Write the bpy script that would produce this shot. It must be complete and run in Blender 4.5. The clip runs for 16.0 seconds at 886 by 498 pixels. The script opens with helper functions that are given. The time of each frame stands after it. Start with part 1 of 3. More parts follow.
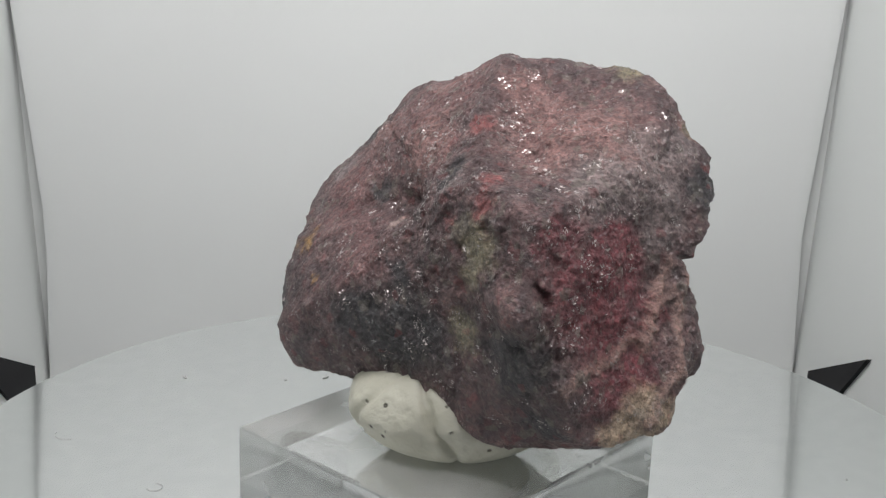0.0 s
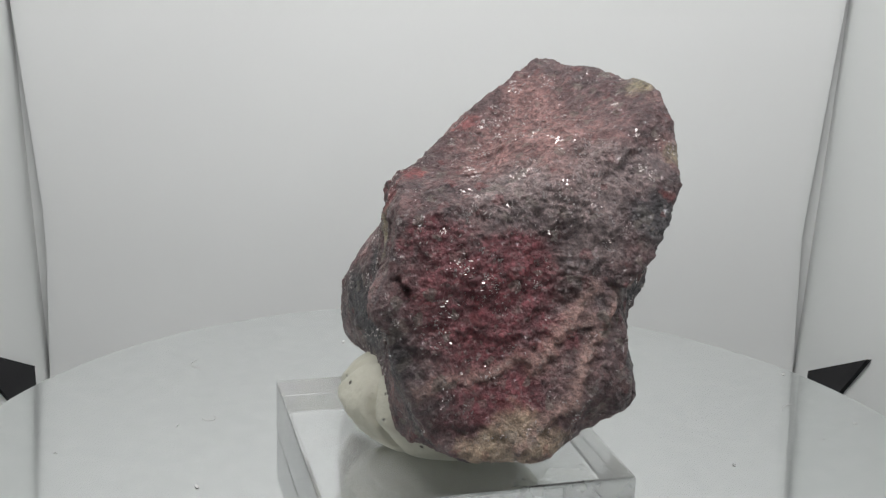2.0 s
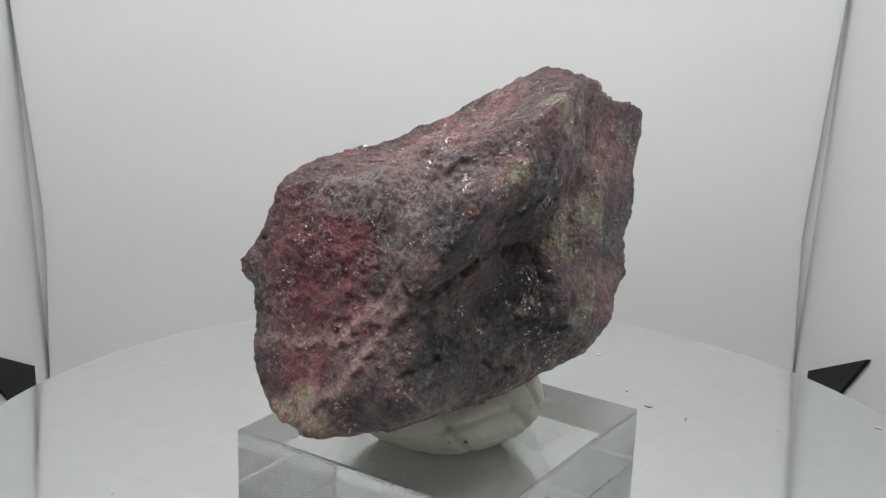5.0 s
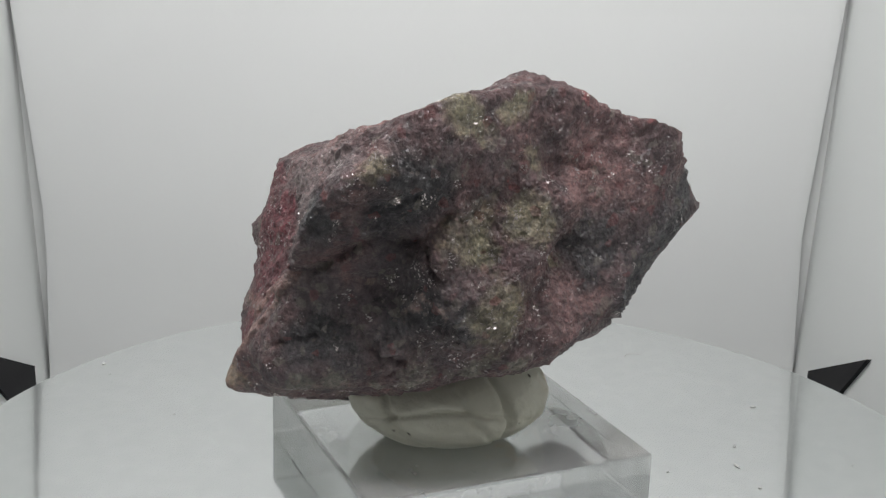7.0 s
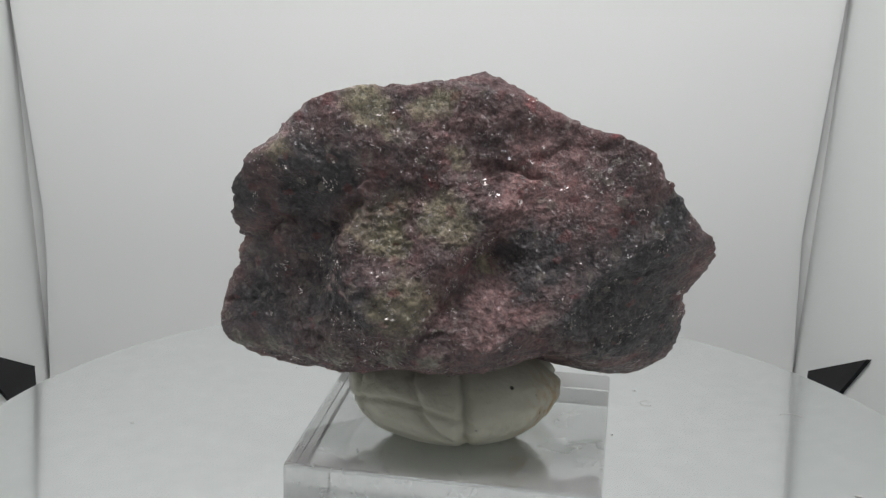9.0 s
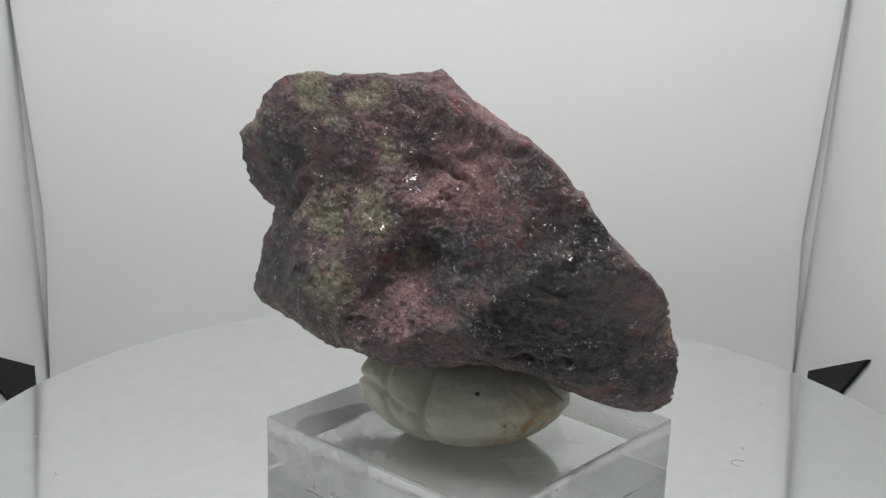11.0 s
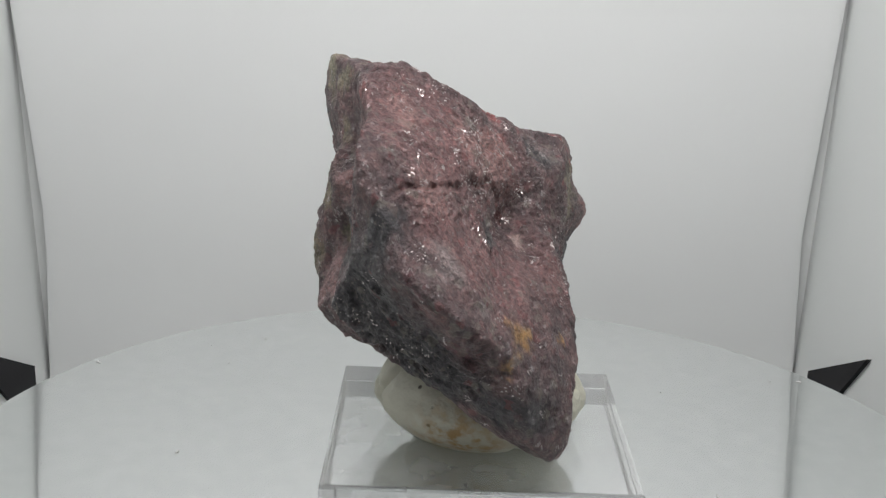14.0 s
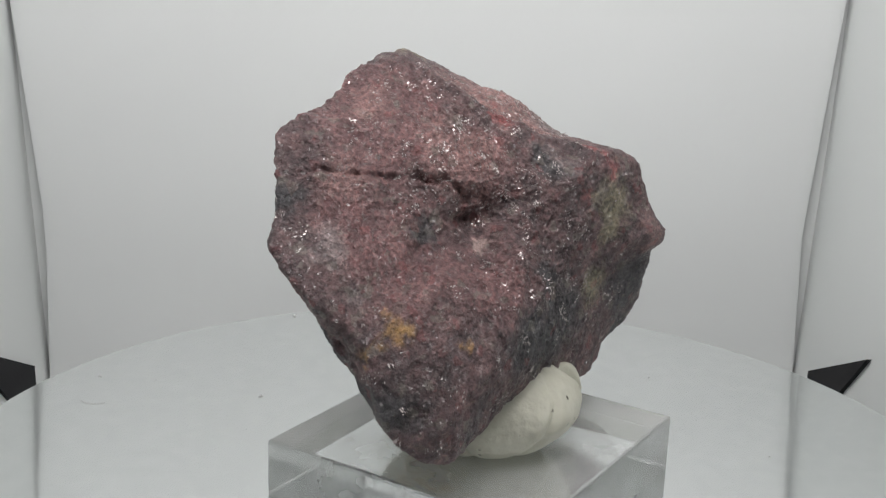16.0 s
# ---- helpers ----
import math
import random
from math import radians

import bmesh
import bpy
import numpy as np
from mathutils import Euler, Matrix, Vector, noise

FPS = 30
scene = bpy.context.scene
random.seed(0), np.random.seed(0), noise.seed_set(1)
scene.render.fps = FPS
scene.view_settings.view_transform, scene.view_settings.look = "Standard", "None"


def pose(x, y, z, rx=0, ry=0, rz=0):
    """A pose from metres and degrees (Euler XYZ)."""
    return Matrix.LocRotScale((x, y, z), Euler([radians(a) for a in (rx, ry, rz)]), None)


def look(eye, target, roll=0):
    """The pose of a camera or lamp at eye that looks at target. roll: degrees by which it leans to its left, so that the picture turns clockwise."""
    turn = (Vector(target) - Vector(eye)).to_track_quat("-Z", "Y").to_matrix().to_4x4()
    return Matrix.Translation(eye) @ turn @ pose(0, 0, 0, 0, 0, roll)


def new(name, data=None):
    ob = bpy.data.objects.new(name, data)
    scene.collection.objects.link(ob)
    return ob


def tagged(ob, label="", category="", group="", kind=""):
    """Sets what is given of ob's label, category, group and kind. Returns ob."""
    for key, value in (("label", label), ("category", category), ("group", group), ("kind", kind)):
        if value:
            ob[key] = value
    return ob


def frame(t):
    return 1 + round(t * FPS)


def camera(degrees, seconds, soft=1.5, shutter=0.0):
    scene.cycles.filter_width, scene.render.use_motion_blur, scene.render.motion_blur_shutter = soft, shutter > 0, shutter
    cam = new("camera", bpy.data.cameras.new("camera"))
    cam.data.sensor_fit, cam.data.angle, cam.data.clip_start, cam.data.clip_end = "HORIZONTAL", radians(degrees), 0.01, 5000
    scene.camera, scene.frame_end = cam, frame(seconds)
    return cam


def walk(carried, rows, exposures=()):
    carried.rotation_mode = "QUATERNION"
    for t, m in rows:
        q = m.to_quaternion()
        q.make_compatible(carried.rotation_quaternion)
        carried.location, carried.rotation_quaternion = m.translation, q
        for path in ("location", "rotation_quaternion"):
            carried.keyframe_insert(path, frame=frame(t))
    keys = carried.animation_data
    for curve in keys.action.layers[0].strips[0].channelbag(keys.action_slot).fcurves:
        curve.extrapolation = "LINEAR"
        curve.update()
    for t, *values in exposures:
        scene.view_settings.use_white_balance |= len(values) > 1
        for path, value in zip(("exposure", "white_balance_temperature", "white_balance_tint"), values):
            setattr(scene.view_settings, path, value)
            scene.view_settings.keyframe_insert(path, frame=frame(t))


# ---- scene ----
cam = camera(39.69, 16.0, soft=1.25)
EYE = pose(0, -0.2, 0.1, 73.862, -1.878, 1.711)
walk(cam, [(0, EYE), (16, EYE)], exposures=[(0, 0.0), (16, 0.0)])

TURN_RATE = -16.292  # degrees a second, clockwise from above

# ---- light: the photo box's own ceiling panel, and a dim room in front of it ----
world = bpy.data.worlds.new("world")
scene.world = world
world.use_nodes = True
world.node_tree.nodes["Background"].inputs[0].default_value = (0.93, 0.97, 1.0, 1)
world.node_tree.nodes["Background"].inputs[1].default_value = 0.14


def area_lamp(name, m, sx, sy, watts, colour):
    data = bpy.data.lights.new(name, "AREA")
    data.shape, data.size, data.size_y, data.energy, data.color = "RECTANGLE", sx, sy, watts, colour
    ob = new(name, data)
    ob.matrix_world = m
    return ob


area_lamp("ceiling_light", look((-0.01, -0.058, 0.266), (-0.01, 0.09, 0.0)), 0.19, 0.05, 0.62, (1.0, 0.968, 0.972))


# ---- materials ----
def material(name, base=(0.8, 0.8, 0.8), rough=0.5, metal=0.0, ior=1.45):
    m = bpy.data.materials.new(name)
    m.use_nodes = True
    b = m.node_tree.nodes["Principled BSDF"]
    b.inputs["Base Color"].default_value = (*base, 1)
    b.inputs["Roughness"].default_value = rough
    b.inputs["Metallic"].default_value = metal
    b.inputs["IOR"].default_value = ior
    return m, m.node_tree.nodes, m.node_tree.links, b


def node(nodes, kind, **values):
    n = nodes.new(kind)
    for k, v in values.items():
        n.inputs[k.replace("_", " ")].default_value = v
    return n


def coords(nodes):
    return nodes.new("ShaderNodeTexCoord").outputs["Object"]


def ramp(nodes, links, source, stops):
    r = nodes.new("ShaderNodeValToRGB")
    els = r.color_ramp.elements
    while len(els) < len(stops):
        els.new(0.5)
    for e, (at, c) in zip(els, stops):
        e.position = at
        e.color = (*c, 1) if len(c) == 3 else c
    links.new(source, r.inputs[0])
    return r.outputs[0]


def mixed(nodes, links, factor, a, b, blend="MIX"):
    m = nodes.new("ShaderNodeMix")
    m.data_type, m.blend_type = "RGBA", blend
    for socket, v in ((m.inputs[0], factor), (m.inputs[6], a), (m.inputs[7], b)):
        if isinstance(v, (int, float)):
            socket.default_value = v
        elif isinstance(v, tuple):
            socket.default_value = (*v, 1)
        else:
            links.new(v, socket)
    return m.outputs[2]


def bumped(nodes, links, b, heights):
    """Chain of bumps: (height socket, strength, distance)."""
    last = None
    for h, strength, distance in heights:
        n = node(nodes, "ShaderNodeBump", Strength=strength, Distance=distance)
        links.new(h, n.inputs["Height"])
        if last:
            links.new(last, n.inputs["Normal"])
        last = n.outputs[0]
    links.new(last, b.inputs["Normal"])
    return last


def board_material(name, base, rough):
    """Matt white board with a faint mottle and fibre relief."""
    m, N, L, b = material(name, base, rough)
    c = coords(N)
    n1 = node(N, "ShaderNodeTexNoise", Scale=9.0, Detail=3.0)
    n2 = node(N, "ShaderNodeTexNoise", Scale=900.0, Detail=2.0)
    L.new(c, n1.inputs["Vector"]), L.new(c, n2.inputs["Vector"])
    lo = tuple(v * 0.95 for v in base)
    L.new(ramp(N, L, n1.outputs[0], [(0.3, lo), (0.7, base)]), b.inputs["Base Color"])
    bumped(N, L, b, [(n2.outputs[0], 0.05, 0.0003)])
    return m


M_SHEET = board_material("white_sheet", (0.80, 0.815, 0.81), 0.55)
M_BOX = board_material("white_box", (0.78, 0.80, 0.79), 0.45)
M_BLACK = board_material("black_felt", (0.012, 0.012, 0.014), 0.9)


def mirror_material():
    """Mirror acrylic with a faint cloud of handling marks."""
    m, N, L, b = material("mirror_acrylic", (0.80, 0.82, 0.82), 0.05, 0.92)
    c = coords(N)
    n1 = node(N, "ShaderNodeTexNoise", Scale=28.0, Detail=5.0, Roughness=0.65)
    n2 = node(N, "ShaderNodeTexNoise", Scale=260.0, Detail=3.0)
    L.new(c, n1.inputs["Vector"]), L.new(c, n2.inputs["Vector"])
    L.new(ramp(N, L, n1.outputs[0], [(0.3, (0.04,) * 3), (0.75, (0.12,) * 3)]), b.inputs["Roughness"])
    L.new(ramp(N, L, n2.outputs[0], [(0.3, (0.71, 0.735, 0.73)), (0.7, (0.76, 0.78, 0.775))]), b.inputs["Base Color"])
    return m


M_MIRROR = mirror_material()
M_RIM, _, _, _ = material("cut_acrylic_edge", (0.07, 0.075, 0.075), 0.6)
M_DUST, _, _, _ = material("dust", (0.60, 0.60, 0.59), 0.9)


def acrylic_material():
    m, N, L, b = material("clear_acrylic", (0.975, 0.985, 0.98), 0.0, 0.0, 1.49)
    c = coords(N)
    n = node(N, "ShaderNodeTexNoise", Scale=120.0, Detail=4.0, Roughness=0.7)
    cloud = node(N, "ShaderNodeTexNoise", Scale=45.0, Detail=5.0, Roughness=0.65)
    L.new(c, n.inputs["Vector"]), L.new(c, cloud.inputs["Vector"])
    L.new(ramp(N, L, n.outputs[0], [(0.4, (0.02,) * 3), (0.8, (0.13,) * 3)]), b.inputs["Roughness"])
    # fine scuffs and finger marks leave the plastic a little milky
    L.new(ramp(N, L, cloud.outputs[0], [(0.3, (0.88,) * 3), (0.7, (0.69,) * 3)]), b.inputs["Transmission Weight"])
    return m


M_ACRYLIC = acrylic_material()


def putty_material():
    """Off-white kneaded putty, yellow-brown where it has picked up rock dust."""
    m, N, L, b = material("putty", (0.6, 0.58, 0.5), 0.5)
    b.inputs["Subsurface Weight"].default_value = 0.06
    b.inputs["Subsurface Scale"].default_value = 1.0
    b.inputs["Subsurface Radius"].default_value = (0.0062, 0.0058, 0.0042)
    c = coords(N)
    n1 = node(N, "ShaderNodeTexNoise", Scale=130.0, Detail=5.0)
    n2 = node(N, "ShaderNodeTexNoise", Scale=500.0, Detail=5.0)
    v = node(N, "ShaderNodeTexVoronoi", Scale=420.0)
    for n in (n1, n2, v):
        L.new(c, n.inputs["Vector"])
    col = ramp(N, L, n1.outputs[0], [(0.3, (0.47, 0.46, 0.375)), (0.7, (0.58, 0.57, 0.48))])
    # tiny pores: dented below, the shade inside them painted as dark colour
    specks = ramp(N, L, v.outputs["Distance"], [(0.10, (1, 1, 1)), (0.2, (0, 0, 0))])
    spots = ramp(N, L, n1.outputs[0], [(0.54, (0, 0, 0)), (0.58, (1, 1, 1))])
    both = mixed(N, L, 1.0, specks, spots, "MULTIPLY")
    col = mixed(N, L, both, col, (0.12, 0.11, 0.09))
    # ochre smear low on one side
    d = N.new("ShaderNodeVectorMath")
    d.operation = "DISTANCE"
    L.new(c, d.inputs[0])
    d.inputs[1].default_value = (-0.0095, 0.0125, 0.0025)
    smear = N.new("ShaderNodeMapRange")
    smear.interpolation_type = "SMOOTHSTEP"
    L.new(d.outputs["Value"], smear.inputs[0])
    for i, value in ((1, 0.0115), (2, 0.002), (3, 0.0), (4, 1.0)):
        smear.inputs[i].default_value = value
    patch = ramp(N, L, n2.outputs[0], [(0.4, (0, 0, 0)), (0.6, (0.9, 0.9, 0.9))])
    col = mixed(N, L, mixed(N, L, 1.0, patch, smear.outputs[0], "MULTIPLY"), col, (0.36, 0.21, 0.06))
    L.new(col, b.inputs["Base Color"])
    bumped(N, L, b, [(n1.outputs[0], 0.5, 0.0022), (n2.outputs[0], 0.4, 0.0008), (both, 0.8, -0.0006)])
    return m


M_PUTTY = putty_material()

def rock_material():
    """Reddish, mica-bearing ore: mottled zones, fine grain and small mirror-like flakes."""
    m, N, L, b = material("reddish_ore", (0.14, 0.08, 0.08), 0.55)
    c = coords(N)
    mott = node(N, "ShaderNodeTexNoise", Scale=160.0, Detail=6.0, Roughness=0.7)
    L.new(c, mott.inputs["Vector"])
    zone = N.new("ShaderNodeAttribute")
    zone.attribute_name = "mineral"
    col = mixed(N, L, 0.85, zone.outputs["Color"], ramp(N, L, mott.outputs[0], [(0.3, (0.30, 0.30, 0.32)), (0.5, (0.5, 0.5, 0.5)), (0.7, (0.72, 0.70, 0.69))]), "OVERLAY")
    # grain: light and dark crystals about half a millimetre across
    grain = node(N, "ShaderNodeTexNoise", Scale=1100.0, Detail=4.0, Roughness=0.75)
    L.new(c, grain.inputs["Vector"])
    g = ramp(N, L, grain.outputs[0], [(0.28, (0.24, 0.24, 0.25)), (0.5, (0.5, 0.5, 0.5)), (0.72, (0.86, 0.84, 0.83))])
    col = mixed(N, L, 0.9, col, g, "OVERLAY")
    dark = node(N, "ShaderNodeTexNoise", Scale=420.0, Detail=5.0, Roughness=0.7)
    L.new(c, dark.inputs["Vector"])
    col = mixed(N, L, 0.7, col, ramp(N, L, dark.outputs[0], [(0.32, (0.3, 0.28, 0.3)), (0.55, (1, 1, 1))]), "MULTIPLY")
    # scattered scarlet and olive crystals
    v1 = node(N, "ShaderNodeTexVoronoi", Scale=700.0)
    L.new(c, v1.inputs["Vector"])
    sep = N.new("ShaderNodeSeparateColor")
    L.new(v1.outputs["Color"], sep.inputs[0])
    col = mixed(N, L, ramp(N, L, sep.outputs[0], [(0.95, (0, 0, 0)), (0.98, (0.4,) * 3)]), col, (0.20, 0.045, 0.045))
    col = mixed(N, L, ramp(N, L, sep.outputs[1], [(0.90, (0, 0, 0)), (0.96, (0.5,) * 3)]), col, (0.20, 0.175, 0.15))
    v2 = node(N, "ShaderNodeTexVoronoi", Scale=2100.0)
    L.new(c, v2.inputs["Vector"])
    sep2 = N.new("ShaderNodeSeparateColor")
    L.new(v2.outputs["Color"], sep2.inputs[0])
    tone = N.new("ShaderNodeMapRange")
    L.new(sep2.outputs[0], tone.inputs[0])
    tone.inputs[3].default_value, tone.inputs[4].default_value = 0.76, 1.26
    col = mixed(N, L, 0.85, col, tone.outputs[0], "MULTIPLY")
    pale = ramp(N, L, sep2.outputs[1], [(0.94, (0, 0, 0)), (0.98, (0.4,) * 3)])
    col = mixed(N, L, pale, col, (0.26, 0.215, 0.195))
    L.new(col, b.inputs["Base Color"])
    # flakes: each cell leans its own way, and some carry a glassy cleavage face
    lean = N.new("ShaderNodeVectorMath")
    lean.operation = "SUBTRACT"
    L.new(v2.outputs["Color"], lean.inputs[0])
    lean.inputs[1].default_value = (0.5, 0.5, 0.5)
    L.new(ramp(N, L, dark.outputs[0], [(0.3, (0.62,) * 3), (0.7, (0.40,) * 3)]), b.inputs["Roughness"])
    b.inputs["Specular IOR Level"].default_value = 0.75
    last = None
    for h, strength, distance in ((mott.outputs[0], 0.5, 0.0025), (dark.outputs[0], 0.9, 0.0016), (grain.outputs[0], 0.8, 0.0007)):
        n = node(N, "ShaderNodeBump", Strength=strength, Distance=distance)
        L.new(h, n.inputs["Height"])
        if last:
            L.new(last, n.inputs["Normal"])
        last = n.outputs[0]
    for amount, socket in ((0.34, "Normal"), (1.2, "Coat Normal")):
        add = N.new("ShaderNodeVectorMath")
        add.operation = "MULTIPLY_ADD"
        L.new(lean.outputs[0], add.inputs[0])
        add.inputs[1].default_value = (amount,) * 3
        L.new(last, add.inputs[2])
        nor = N.new("ShaderNodeVectorMath")
        nor.operation = "NORMALIZE"
        L.new(add.outputs[0], nor.inputs[0])
        L.new(nor.outputs[0], b.inputs[socket])
    L.new(ramp(N, L, sep2.outputs[2], [(0.84, (0,) * 3), (0.90, (0.8,) * 3)]), b.inputs["Coat Weight"])
    b.inputs["Coat Roughness"].default_value = 0.12
    b.inputs["Coat IOR"].default_value = 1.9
    return m


M_ROCK = rock_material()
M_MICA, _, _, _ = material("mica", (0.56, 0.50, 0.49), 0.36, 0.9)


# ---- mesh helpers ----
def finish(bm, name, mat, parent=None, label="", smooth=False):
    me = bpy.data.meshes.new(name)
    bmesh.ops.recalc_face_normals(bm, faces=bm.faces[:])
    bm.to_mesh(me)
    bm.free()
    me.materials.append(mat)
    if smooth:
        me.shade_smooth()
    ob = new(name, me)
    if parent:
        ob.parent = parent
    if label:
        ob["label"] = label
    return ob


def part(name, bm, mat, parent, label="", smooth=False):
    return finish(bm, name, mat, parent, label, smooth)


def slab(x0, x1, y0, y1, z0, z1, bevel=0.0, segments=2):
    bm = bmesh.new()
    bmesh.ops.create_cube(bm, size=1)
    for v in bm.verts:
        v.co = Vector((x0 if v.co.x < 0 else x1, y0 if v.co.y < 0 else y1, z0 if v.co.z < 0 else z1))
    if bevel:
        bmesh.ops.bevel(bm, geom=bm.edges[:], offset=bevel, segments=segments, affect="EDGES", profile=0.6)
    return bm


# ---- the photo box ----
FLOOR_Z = -0.060
XL, XR, YB, YF, TOP = -0.1245, 0.0977, 0.1432, -0.16, 0.272
tagged(finish(slab(XL - 0.02, XR + 0.02, YF - 0.14, YB + 0.004, FLOOR_Z - 0.004, FLOOR_Z), "floor", M_BOX), "white matt floor board of the photo box", "floor", kind="structure")
LEAN_W, LEAN_E = -0.0465, 0.030  # the side walls lean outwards a little


def leaning(bm, slope):
    for v in bm.verts:
        v.co.x += slope * (v.co.z + 0.045)
    return bm


tagged(finish(leaning(slab(XL - 0.004, XL, YF, YB, FLOOR_Z, TOP), LEAN_W), "wall_west", M_BOX), "white matt side wall of the photo box", "wall", kind="structure")
tagged(finish(leaning(slab(XR, XR + 0.004, YF, YB, FLOOR_Z, TOP), LEAN_E), "wall_east", M_BOX), "white matt side wall of the photo box", "wall", kind="structure")
tagged(finish(slab(XL - 0.02, XR + 0.02, YB, YB + 0.004, FLOOR_Z, TOP), "wall_north", M_BOX), "white matt back wall behind the hung sheet", "wall", kind="structure")
tagged(finish(slab(XL - 0.02, XR + 0.02, YF, YB + 0.004, TOP, TOP + 0.004), "ceiling", M_BOX), "white ceiling board of the photo box", "ceiling", kind="structure")


def backdrop_sheet():
    """White sheet hung before the back wall, a little wider at the top, its side edges curled back."""
    bm = bmesh.new()
    nx, nz = 72, 24
    sides = []
    for back in (0.0, 0.0008):
        grid = []
        for j in range(nz + 1):
            z = FLOOR_Z + 0.001 + (TOP - FLOOR_Z - 0.003) * j / nz
            # the edges draw in a little half way down and leave a narrow gap before the side walls
            left = -0.1222 - 0.098 * max(0.0, z - 0.004) - 0.03 * max(0.0, 0.004 - z)
            right = 0.0953 + 0.068 * max(0.0, z - 0.010) + 0.045 * max(0.0, 0.010 - z)
            left, right = max(left, XL + LEAN_W * (z + 0.045) + 0.0006), min(right, XR + LEAN_E * (z + 0.045) - 0.0006)
            row = []
            for i in range(nx + 1):
                x = left + (right - left) * (0.5 - 0.5 * math.cos(math.pi * i / nx))
                curl = 0.0005 * max(0.0, 1 - min(x - left, right - x) / 0.004) ** 2
                row.append(bm.verts.new((x, 0.1398 + 0.0005 * math.sin(x * 21 + 1) + curl + back, z)))
            grid.append(row)
        for j in range(nz):
            for i in range(nx):
                bm.faces.new((grid[j][i], grid[j][i + 1], grid[j + 1][i + 1], grid[j + 1][i]))
        sides.append(grid)
    f, b = sides
    rim = [(0, i) for i in range(nx)] + [(j, nx) for j in range(nz)] + [(nz, i) for i in range(nx, 0, -1)] + [(j, 0) for j in range(nz, 0, -1)]
    for (j, i), (m, k) in zip(rim, rim[1:] + rim[:1]):
        bm.faces.new((f[j][i], b[j][i], b[m][k], f[m][k]))
    return tagged(finish(bm, "backdrop_sheet", M_SHEET, smooth=True), "plain white backdrop sheet hung in the photo box", "backdrop")


backdrop_sheet()


def felt_corner(x, points):
    """A thin black felt tab fixed flat on a side wall; its outline as y, z."""
    bm = bmesh.new()
    f = bm.faces.new([bm.verts.new((x, y, z)) for y, z in points])
    r = bmesh.ops.extrude_face_region(bm, geom=[f])
    bmesh.ops.translate(bm, vec=(-0.0012 if x > 0 else 0.0012, 0, 0), verts=[v for v in r["geom"] if isinstance(v, bmesh.types.BMVert)])
    leaning(bm, LEAN_E if x > 0 else LEAN_W)
    return tagged(finish(bm, "felt_tab", M_BLACK), "black felt tab on the white side wall of the photo box", "felt tab", group="felt tabs on the side walls")


felt_corner(XL, [(0.0834, -0.0124), (0.1286, -0.0352), (0.1277, -0.0468), (0.1177, -0.0468), (0.1078, -0.0364), (0.0953, -0.0240)])
felt_corner(XR, [(0.1248, -0.0253), (0.0809, -0.0048), (0.0960, -0.0194), (0.1058, -0.0321), (0.1248, -0.0321)])

# ---- the turntable ----
DISC_R = 0.0946


def turntable():
    top = new("turntable")
    tagged(top, "round mirror-topped display turntable standing on the white box floor", "turntable")
    bm = bmesh.new()
    profile = [(0.0, -0.003), (DISC_R - 0.0004, -0.003), (DISC_R, -0.0026), (DISC_R, -0.0006), (DISC_R - 0.0009, 0.0), (0.0, 0.0)]
    n = 240
    rings = []
    for r, z in profile[1:-1]:
        rings.append([bm.verts.new((r * math.cos(2 * math.pi * i / n), r * math.sin(2 * math.pi * i / n), z)) for i in range(n)])
    for a, b in zip(rings, rings[1:]):
        for i in range(n):
            bm.faces.new((a[i], a[(i + 1) % n], b[(i + 1) % n], b[i]))
    bm.faces.new(rings[-1])
    bm.faces.new(rings[0])
    disc = part("disc", bm, M_MIRROR, top, "thin mirror acrylic disc with a grey cut edge")
    disc.data.materials.append(M_RIM)
    for p in disc.data.polygons:
        if abs(p.normal.z) < 0.9:
            p.material_index = 1
    bm = bmesh.new()
    bmesh.ops.create_cone(bm, cap_ends=True, segments=96, radius1=0.047, radius2=0.043, depth=0.057, matrix=Matrix.Translation((0, 0, -0.0315)))
    bmesh.ops.bevel(bm, geom=[e for e in bm.edges if len(e.link_faces) == 2 and e.calc_face_angle() > 0.5], offset=0.001, segments=2, affect="EDGES")
    part("base", bm, M_BOX, top, "round white plastic drive base")
    # dust and lint lying on the mirror
    rnd = random.Random(5)
    bm = bmesh.new()
    for k in range(36):
        a, r = rnd.uniform(0, 6.283), DISC_R * math.sqrt(rnd.uniform(0.09, 0.95))
        s = rnd.choice((0.00012, 0.00018, 0.0003, 0.0005))
        bmesh.ops.create_icosphere(bm, subdivisions=1, radius=1, matrix=Matrix.LocRotScale((r * math.cos(a), r * math.sin(a), s * 0.25), Euler((0, 0, rnd.uniform(0, 6))), (s * rnd.uniform(0.6, 2.2), s * 0.7, s * 0.3)))
    for k in range(3):
        a, r = rnd.uniform(0, 6.283), DISC_R * rnd.uniform(0.5, 0.95)
        x, y, h = r * math.cos(a), r * math.sin(a), rnd.uniform(0, 6.283)
        bend = rnd.uniform(-0.35, 0.35)
        for i in range(14):
            x, y, h = x + 0.0004 * math.cos(h), y + 0.0004 * math.sin(h), h + bend
            bmesh.ops.create_cube(bm, size=1, matrix=Matrix.LocRotScale((x, y, 0.00006), Euler((0, 0, h)), (0.00048, 0.00009, 0.0001)))
    tagged(part("dust", bm, M_DUST, top, "grey dust and lint specks on the mirror"), kind="stuff")
    return top


table = turntable()

# ---- the acrylic block ----
BLOCK_H, BLOCK_HALF = 0.0103, 0.0258


